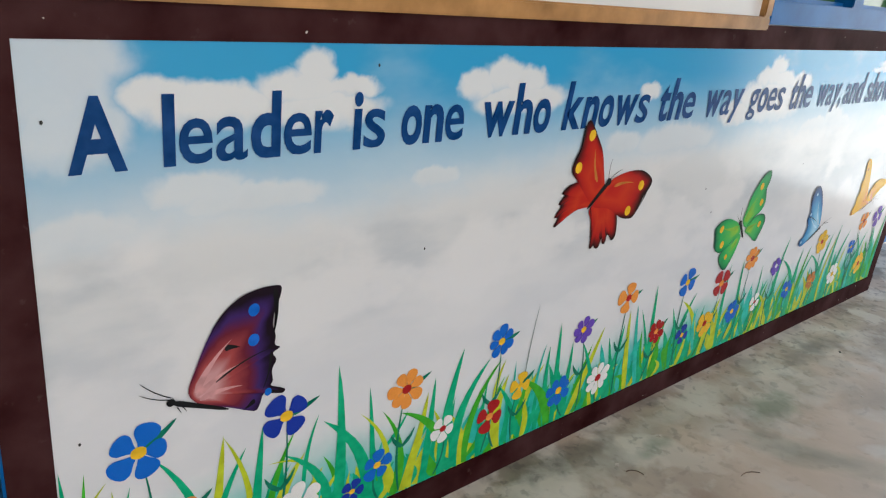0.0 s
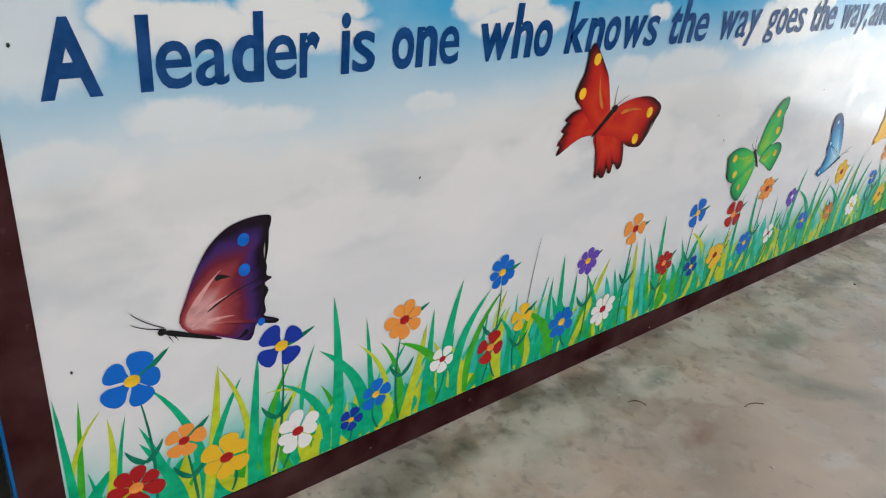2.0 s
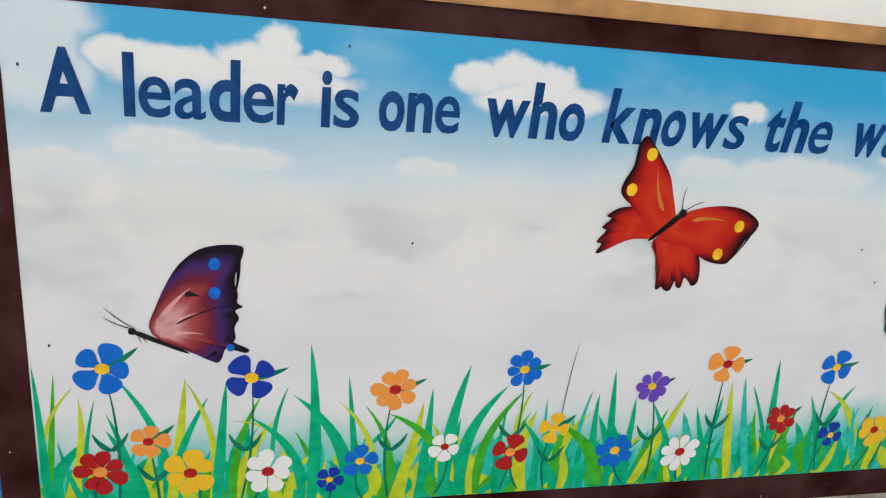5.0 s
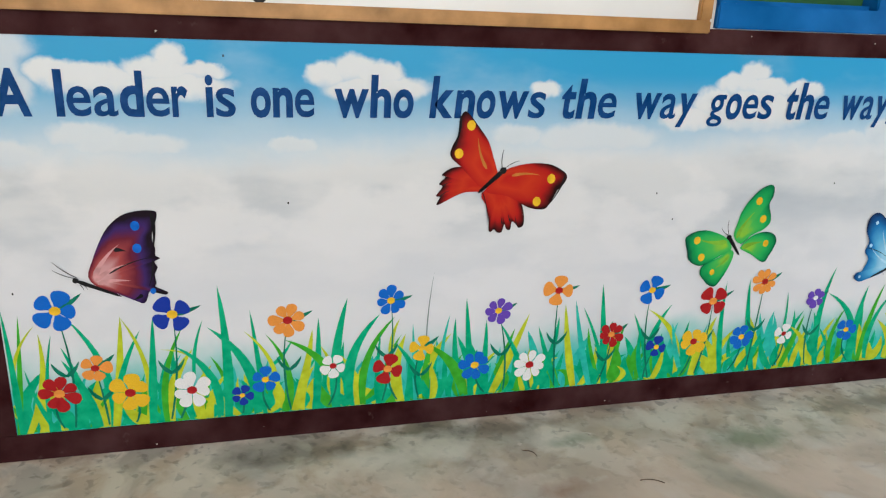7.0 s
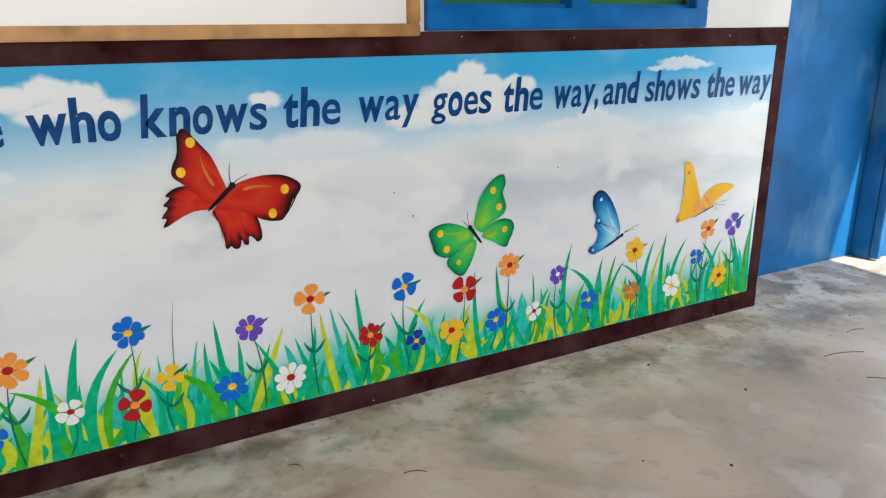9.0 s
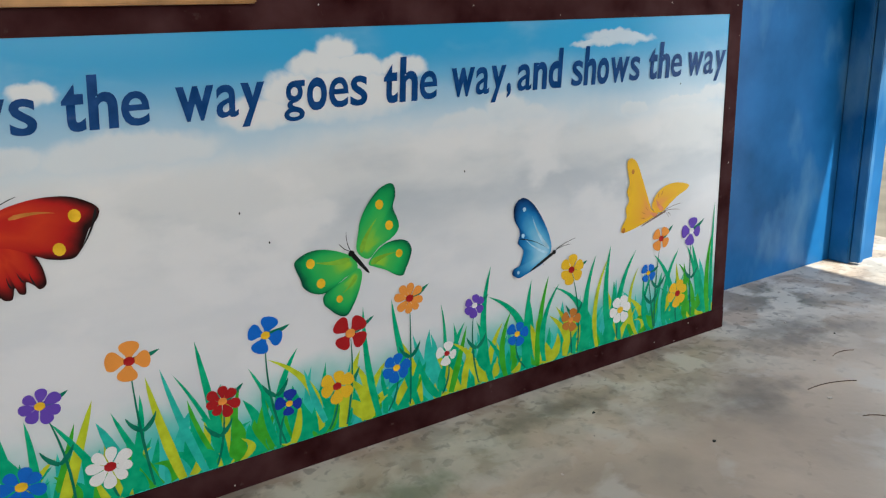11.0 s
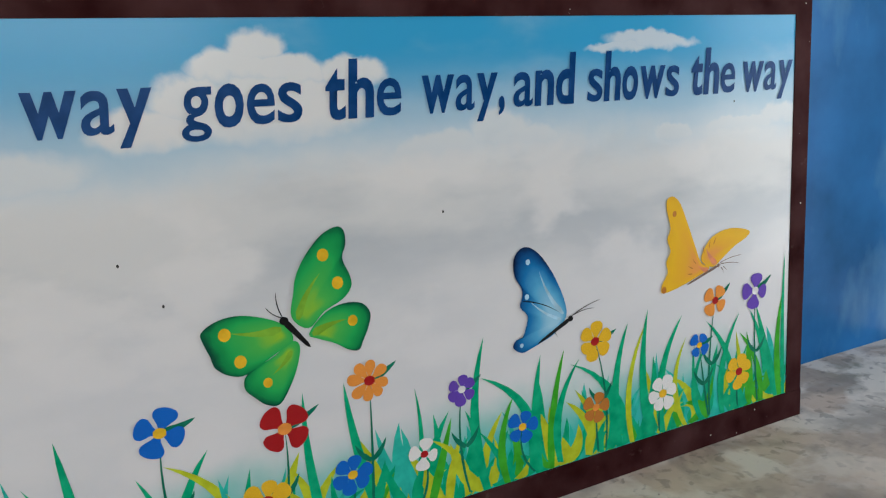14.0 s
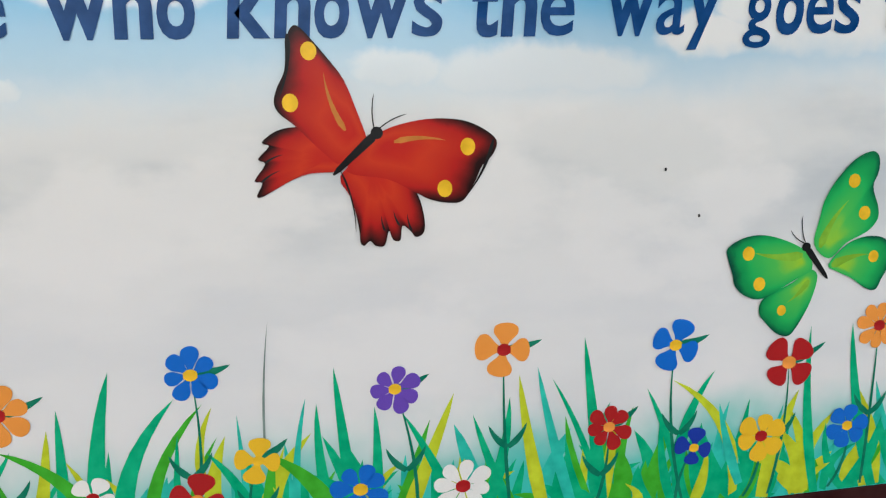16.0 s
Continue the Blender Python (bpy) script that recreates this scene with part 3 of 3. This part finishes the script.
for row in (("red", 1.396, 0.204, 0.036, 7, "orange", 0.1), ("blue", 1.496, 0.320, 0.039, 4, "yellow", 0.45), ("navy", 1.530, 0.158, 0.031, 4, "yellow", 0.2), ("yellow", 1.639, 0.166, 0.041, 6, "red", 0.2),
            ("red", 1.679, 0.279, 0.046, 4, "orange", 0.75), ("orange", 1.827, 0.326, 0.039, 8, "red", 0.2), ("blue", 1.784, 0.169, 0.036, 6, "yellow", 0.3), ("white", 1.917, 0.169, 0.030, 4, "red", 0.3),
            ("violet", 1.998, 0.270, 0.031, 6, "white", 0.1), ("blue", 2.121, 0.167, 0.034, 5, "yellow", 0.3), ("yellow", 2.294, 0.299, 0.040, 6, "red", 0.2), ("brown", 2.293, 0.163, 0.034, 5, "orange", 0.3),
            ("white", 2.466, 0.151, 0.042, 6, "yellow", 0.4), ("blue", 2.568, 0.235, 0.030, 4, "yellow", 0.7), ("yellow", 2.687, 0.150, 0.041, 6, "red", 0.2), ("orange", 2.613, 0.325, 0.037, 4, "red", 0.7),
            ("violet", 2.733, 0.326, 0.040, 4, "white", 0.2)):
    flower(*row)

# ---- winged ornaments, each one flat painted shape ----
def ornament(label, cx, cz, kx, kz, wings, materials, body, feelers, spots, wide=5.5, strokes=()):
    layer[0] += 1
    y = -0.0041 - 0.0000015 * layer[0]
    bm = bmesh.new()
    reach = bm.verts.layers.float.new("reach")
    for wi, (root, outline, steps) in enumerate(wings):
        root, loop = Vector(root), smooth_loop([(outline[i], outline[i + 1]) for i in range(0, len(outline), 2)], steps)
        yy = y + 0.00002 * wi
        far = max((Vector(p) - root).length for p in loop)
        rings = []
        for s in (1.0, 0.93, 0.82, 0.66, 0.45, 0.2):
            ring = []
            for p in loop:
                q = root.lerp(Vector(p), s)
                v = bm.verts.new((kx * q.x / 1000 + cx, yy, kz * q.y / 1000 + cz))
                v[reach] = s * (0.5 + 0.5 * min(1.0, 1.5 * (Vector(p) - root).length / far))
                ring.append(v)
            rings.append(ring)
        n = len(loop)
        for a, c in zip(rings, rings[1:]):
            for i in range(n):
                bm.faces.new((a[i], a[(i + 1) % n], c[(i + 1) % n], c[i]))
        bm.faces.new(rings[-1])
    whole = part("winged_ornament", bm, materials[0], mural, label)

    def piece(name, pts, yy, mi):
        pm = bmesh.new()
        flat(pm, [(kx * px / 1000 + cx, kz * pz / 1000 + cz) for px, pz in pts], yy)
        part(name, pm, materials[mi], whole)

    def strip(name, x0, z0, x1, z1, w0, w1, yy, mi, sag=0.0):
        a, c = Vector((x0, z0)), Vector((x1, z1))
        sd = Vector((z0 - z1, x1 - x0)).normalized()
        left, right = [], []
        for k in range(9):
            t = k / 8
            w = (w0 + (w1 - w0) * t) * min(1.0, 0.35 + 5 * t, 0.35 + 5 * (1 - t))
            mid = a.lerp(c, t) + sd * sag * 4 * t * (1 - t)
            left.append(tuple(mid + sd * w))
            right.append(tuple(mid - sd * w))
        piece(name, left + right[::-1], yy, mi)

    strip("body", *body, wide, 0.5 * wide, y - 0.0001, 1)
    bx, bz = body[0], body[1]
    piece("head", [(bx + 1.25 * wide * math.cos(k * math.pi / 6), bz + 1.25 * wide * math.sin(k * math.pi / 6)) for k in range(12)], y - 0.00011, 1)
    for x0, z0, x1, z1, w, mi in strokes:
        strip("brush_stroke", x0, z0, x1, z1, w, 0.3, y - 0.00006, mi, 0.06 * math.hypot(x1 - x0, z1 - z0))
    for x0, z0, x1, z1 in feelers:
        strip("feeler", x0, z0, x1, z1, 0.9, 0.6, y - 0.0002, 1, 3.0)
    for sx, sz, r in spots:
        piece("spot", [(sx + r * math.cos(k * math.pi / 8), sz + 1.15 * r * math.sin(k * math.pi / 8)) for k in range(16)], y - 0.0002, 2)
    return whole


ornament("painted dark red and violet winged shape", 0.241, 0.439, 1.0, 1.0,
         [((-45, -25), (-63, -17, -52, 18, -37, 54, -17, 89, 12, 114, 44, 123, 72, 123, 81, 118, 79, 103, 71, 82, 68, 61, 73, 40, 72, 25, 81, 18, 69, 11, 75, -2, 68, -18, 70, -37, 67, -45, 82, -53, 92, -60, 86, -65, 72, -60, 55, -56, 49, -72, 42, -82, 28, -77, 9, -67, -19, -53, -46, -41), 3)],
         [wing_paint("dusky_wing", ((0.15, (0.62, 0.34, 0.34)), (0.38, (0.34, 0.06, 0.06)), (0.6, (0.13, 0.015, 0.03)), (0.78, (0.045, 0.02, 0.12)), (0.93, (0.012, 0.006, 0.012)))), M_BLACK, PM["blue"], M_PINK],
         (-88, -24, -2, -64), ((-84, -18, -129, 19), (-84, -20, -130, 1)), ((37, 91, 9), (37, 42, 9), (62, -55, 6)), 5.0,
         ((-52, -20, 2, 52, 7.0, 3), (-50, -26, 14, 8, 6.0, 3), (-46, -33, 20, -30, 6.0, 3), (-22, -12, 72, 22, 2.2, 1), (-8, 40, 16, 36, 6.0, 1), (66, 16, 52, -50, 2.5, 1),
          (70, 118, 66, 30, 5.0, 1), (40, -62, 20, -74, 5.0, 1), (60, -56, 86, -62, 4.0, 1), (-80, -34, -74, -46, 1.0, 1), (-72, -36, -66, -46, 1.0, 1)))
ornament("painted red winged shape with yellow dots", 1.073, 0.626, 1.0, 1.0,
         [((-30, 12), (-12, 7, -22, 37, -37, 77, -57, 105, -80, 133, -93, 144, -102, 137, -106, 117, -110, 89, -120, 69, -125, 51, -119, 37, -99, 20, -66, -14, -44, -28, -14, -2), 4),
          ((-60, -20), (-81, 14, -99, 20, -124, 16, -143, 2, -134, -3, -149, -19, -140, -25, -155, -46, -145, -49, -153, -65, -145, -66, -115, -50, -85, -39, -45, -36, -30, -10), 3),
          ((14, -8), (-5, 3, 21, 17, 67, 26, 112, 24, 142, 12, 160, -4, 155, -22, 140, -37, 129, -59, 113, -82, 93, -84, 70, -79, 52, -70, 14, -50, -38, -38, -14, -4), 4),
          ((-6, -36), (0, -10, 33, -40, 52, -70, 60, -98, 60, -121, 49, -128, 42, -120, 31, -112, 28, -131, 18, -130, 13, -118, 7, -137, -5, -137, -12, -130, -20, -136, -25, -131, -26, -112, -34, -73, -47, -43), 3)],
         [wing_paint("red_wing", ((0.1, (0.44, 0.012, 0.01)), (0.4, (0.52, 0.035, 0.012)), (0.74, (0.40, 0.012, 0.01)), (0.88, (0.13, 0.008, 0.008)), (0.97, (0.015, 0.004, 0.004)))), M_BLACK, PM["yellow"], PM["brown"]],
         (2, 10, -56, -42), ((0, 11, 0, 59), (0, 11, 41, 33)), ((-79, 113, 10), (-105, 50, 10), (121, -11, 10), (89, -65, 10)), 6.5, ((-38, 14, -62, 86, 4.5, 3), (24, -2, 92, -2, 4.5, 3), (-46, -38, -30, -118, 1.6, 1), (156, -2, 116, -78, 3.0, 1), (-104, 134, -120, 52, 4.0, 1), (28, -112, 20, -92, 1.8, 1), (8, -118, 4, -98, 1.8, 1), (44, -120, 38, -96, 1.8, 1), (-140, -24, -118, -14, 1.8, 1), (-146, -48, -122, -34, 1.8, 1)))
ornament("painted green winged shape with yellow dots", 1.7008, 0.460, 1.05, 1.0,
         [((30, 0), (7, -3, 13, 35, 19, 61, 36, 91, 62, 119, 87, 130, 99, 122, 100, 100, 93, 78, 103, 48, 103, 29, 88, 12, 57, -3, 31, -25), 4),
          ((50, -36), (31, -34, 57, -6, 88, 5, 118, 0, 131, -20, 125, -44, 116, -62, 108, -77, 92, -74, 68, -57, 44, -45), 4),
          ((-14, -26), (-5, -13, -36, 5, -71, 15, -101, 12, -123, -1, -123, -16, -115, -40, -110, -59, -92, -75, -66, -79, -23, -56, 6, -39), 4),
          ((-4, -60), (15, -50, 0, -40, -23, -58, -66, -79, -72, -101, -60, -118, -44, -134, -25, -139, -10, -121, 7, -87), 4)],
         [wing_paint("green_wing", ((0.1, (0.30, 0.52, 0.03)), (0.35, (0.08, 0.45, 0.08)), (0.7, (0.025, 0.38, 0.09)), (0.9, (0.012, 0.25, 0.07)), (1.0, (0.004, 0.07, 0.04)))), M_BLACK, PM["yellow"], PM["lime"]],
         (-5, -6, 31, -56), ((-6, -1, -13, 41), (-6, -1, -30, 20)), ((63, 88, 9), (82, 40, 9), (-92, -11, 9), (-74, -57, 9), (101, -26, 8), (-38, -99, 7)), 5.5, ((-10, -18, -84, -10, 8.0, 3), (36, -36, 92, -22, 8.0, 3), (16, -8, 56, 60, 7.0, 3), (2, -56, -30, -88, 5.0, 3)))
ornament("painted blue winged shape", 2.1706, 0.4005, 0.963, 0.943,
         [((38, -46), (59, -40, 55, -4, 35, 44, 8, 87, -18, 110, -40, 111, -56, 92, -55, 59, -42, 35, -40, 18, -46, -3, -30, -23, -36, -49, -45, -65, -58, -67, -65, -81, -46, -95, -23, -90, 5, -81, 33, -69), 3)],
         [wing_paint("blue_wing", ((0.15, (0.35, 0.60, 0.75)), (0.5, (0.10, 0.38, 0.62)), (0.75, (0.015, 0.17, 0.42)), (0.92, (0.006, 0.06, 0.20)), (1.0, (0.003, 0.01, 0.04)))), M_BLACK, mat("pale_blue_paint", (0.38, 0.60, 0.74), 0.3, 0.08, 40)],
         (69, -47, -9, -84), ((72, -42, 143, -20), (72, -42, 127, -35)), ((-25, 83, 5), (-30, 15, 5), (-46, -80, 4)), 5.0,
         ((52, -34, 0, 60, 6.0, 2), (46, -44, -24, 6, 4.0, 2), (-40, 8, 44, -30, 1.5, 1), (28, -66, 36, -78, 1.0, 1)))
ornament("painted yellow winged shape", 2.578, 0.436, 0.886, 0.919,
         [((-16, -36), (-8, -24, -27, 17, -50, 70, -73, 118, -95, 135, -112, 128, -112, 103, -102, 65, -112, 42, -102, 15, -115, -8, -111, -33, -127, -56, -130, -74, -112, -77, -69, -69, -25, -57, 20, -41), 3),
          ((20, -14), (-8, -18, 17, 23, 63, 41, 111, 40, 150, 28, 138, 14, 100, -1, 64, -22, 29, -40), 4)],
         [wing_paint("yellow_wing", ((0.1, (0.78, 0.32, 0.08)), (0.4, (0.78, 0.40, 0.03)), (0.75, (0.80, 0.46, 0.02)), (0.95, (0.76, 0.43, 0.02)), (1.0, (0.74, 0.40, 0.02)))), mat("umber_paint", (0.16, 0.09, 0.06), 0.35, 0.1, 40), PM["brown"], mat("coral_paint", (0.66, 0.20, 0.07), 0.35, 0.1, 40)],
         (48, -39, -51, -69), ((48, -35, 124, -24), (48, -37, 115, -43)), ((-90, 96, 6), (-122, -70, 7)), 3.5,
         ((40, -34, 8, 6, 9.0, 3), (14, -46, -18, -30, 8.0, 3), (32, 12, 40, 28, 1.6, 2), (18, 6, 22, 24, 1.6, 2), (2, -4, 0, 14, 1.6, 2), (-34, -34, -48, -26, 1.6, 2), (-36, -46, -52, -44, 1.6, 2), (-24, -24, -34, -12, 1.6, 2), (56, -44, 66, -60, 1.2, 1), (64, -44, 76, -56, 1.2, 1)))

# ---- the painted sentence ----
def text_mesh(text):
    cu = bpy.data.curves.new("glyph", "FONT")
    cu.body, cu.size, cu.resolution_u, cu.offset = text, 1.0, 4, 0.012 if text in "easg" else 0.03
    ob = new("glyph", cu)
    bpy.context.view_layer.update()
    me = bpy.data.meshes.new_from_object(ob.evaluated_get(bpy.context.evaluated_depsgraph_get()))
    bpy.data.objects.remove(ob)
    return me


def glyph_top(ch):
    return max(v.co.y for v in text_mesh(ch).vertices)


# heights of the font (foot of the g, line, small letters, tall letters) and of the painted words
FONT_Z = (min(v.co.y for v in text_mesh("g").vertices), 0.0, glyph_top("x"), glyph_top("h"))
WALL_Z = (0.737, 0.757, 0.815, 0.845)


# widths of the hand-painted letters
GLYPH = {"A": 1.0, "w": 0.98, "k": 0.72, "s": 0.54, "t": 0.46, "r": 0.42, "l": 0.21, "i": 0.21, ",": 0.2, "y": 0.66}


def painted_height(v):
    i = 0 if v < 0 else (1 if v < FONT_Z[2] else 2)
    return WALL_Z[i] + (v - FONT_Z[i]) / (FONT_Z[i + 1] - FONT_Z[i]) * (WALL_Z[i + 1] - WALL_Z[i])


for text, x0, x1 in (("A", 0.045, 0.112), ("leader", 0.155, 0.399), ("is", 0.433, 0.491), ("one", 0.521, 0.650), ("who", 0.691, 0.862), ("knows", 0.900, 1.166), ("the", 1.203, 1.341),
                     ("way", 1.385, 1.546), ("goes", 1.584, 1.759), ("the", 1.795, 1.922), ("way,", 1.957, 2.116), ("and", 2.133, 2.262), ("shows", 2.292, 2.513), ("the", 2.543, 2.664), ("way", 2.683, 2.831)):
    lean = 0.0 if x0 < 0.6 else 0.03 if x0 < 0.8 else 0.09
    widths = [GLYPH.get(ch, 0.60) for ch in text]
    unit = (x1 - x0) / (sum(widths) + 0.06 * (len(text) - 1))
    x, bm = x0, bmesh.new()
    for ch, w in zip(text, widths):
        me = text_mesh(ch)
        xs = [v.co.x for v in me.vertices]
        lo, hi = min(xs), max(xs)
        for v in me.vertices:
            z = painted_height(v.co.y)
            v.co = (x + (v.co.x - lo) / (hi - lo) * w * unit + lean * (z - 0.79), -0.0034, z)
        bm.from_mesh(me)
        bpy.data.meshes.remove(me)
        x += (w + 0.06) * unit
    part("painted_word", bm, PM["letter"], mural)

# ---- small damage and litter ----
chip_rng = random.Random(3)
chips = bmesh.new()
for i in range(22):
    x, z = (chip_rng.uniform(0, 2.9), chip_rng.choice((chip_rng.uniform(0.91, 0.955), chip_rng.uniform(0.0, 0.05))))
    if i % 4 == 0:
        x, z = chip_rng.choice((chip_rng.uniform(-0.053, -0.01), chip_rng.uniform(2.843, 2.885))), chip_rng.uniform(0.05, 0.95)
    r = chip_rng.uniform(0.0006, 0.0022)
    flat(chips, [(x + r * chip_rng.uniform(0.5, 1.2) * math.cos(k * 1.05), z + r * chip_rng.uniform(0.5, 1.4) * math.sin(k * 1.05)) for k in range(6)], -0.0064)
tagged(part("paint_chip", chips, M_PALE, border), kind="stuff")
for x, z in ((0.471, 0.877), (0.022, 0.818), (0.591, 0.571), (1.982, 0.591), (1.525, 0.508), (0.032, 0.392), (1.473, 0.575), (2.66, 0.737)):
    bm = bmesh.new()
    flat(bm, [(x + 0.002 * math.cos(k * 1.25), z + 0.003 * math.sin(k * 1.25)) for k in range(5)], -0.0045)
    part("chip_mark", bm, M_DARK, mural)
for i in range(26):
    x, y = chip_rng.uniform(0.4, 3.4), chip_rng.uniform(-0.75, -0.03)
    r = chip_rng.uniform(0.002, 0.007)
    bm = bmesh.new()
    vs = [(x + r * chip_rng.uniform(0.5, 1.3) * math.cos(k * 1.05), y + r * chip_rng.uniform(0.5, 1.3) * math.sin(k * 1.05)) for k in range(6)]
    f = bm.faces.new([bm.verts.new((a, c, 0.0)) for a, c in vs])
    top = bmesh.ops.extrude_face_region(bm, geom=[f])
    bmesh.ops.translate(bm, verts=[v for v in top["geom"] if isinstance(v, bmesh.types.BMVert)], vec=(0, 0, 0.002))
    tagged(part("plaster_crumb", bm, M_PALE if i % 3 else M_DARK), "small crumb of broken plaster on the concrete floor", "debris", "crumbs on the floor")

# dry straws lying on the concrete: two ends and a sag
for x0, y0, x1, y1, sag in ((2.72, -0.40, 2.86, -0.44, 0.012), (2.90, -0.50, 2.99, -0.55, 0.014), (2.70, -0.55, 2.75, -0.60, 0.010), (1.11, -0.17, 1.135, -0.20, 0.010), (1.33, -0.33, 1.38, -0.35, 0.008), (2.95, -0.32, 3.03, -0.33, 0.010)):
    a, c = Vector((x0, y0)), Vector((x1, y1))
    side = Vector((y0 - y1, x1 - x0)).normalized()
    bm = bmesh.new()
    rings = []
    for k in range(7):
        t = k / 6
        m = a.lerp(c, t) + side * sag * 4 * t * (1 - t)
        w = 0.0011 * (1.0 - 0.5 * t)
        rings.append([bm.verts.new((m.x + side.x * w * u, m.y + side.y * w * u, h)) for u, h in ((-1, 0.0), (0, 0.0022), (1, 0.0))])
    for r, q in zip(rings, rings[1:]):
        for k in range(3):
            bm.faces.new((r[k], r[(k + 1) % 3], q[(k + 1) % 3], q[k]))
    bm.faces.new(rings[0])
    bm.faces.new(rings[-1][::-1])
    tagged(part("straw", bm, M_STRAW), "thin dry brown straw on the concrete floor", "straw", "straws on the floor")
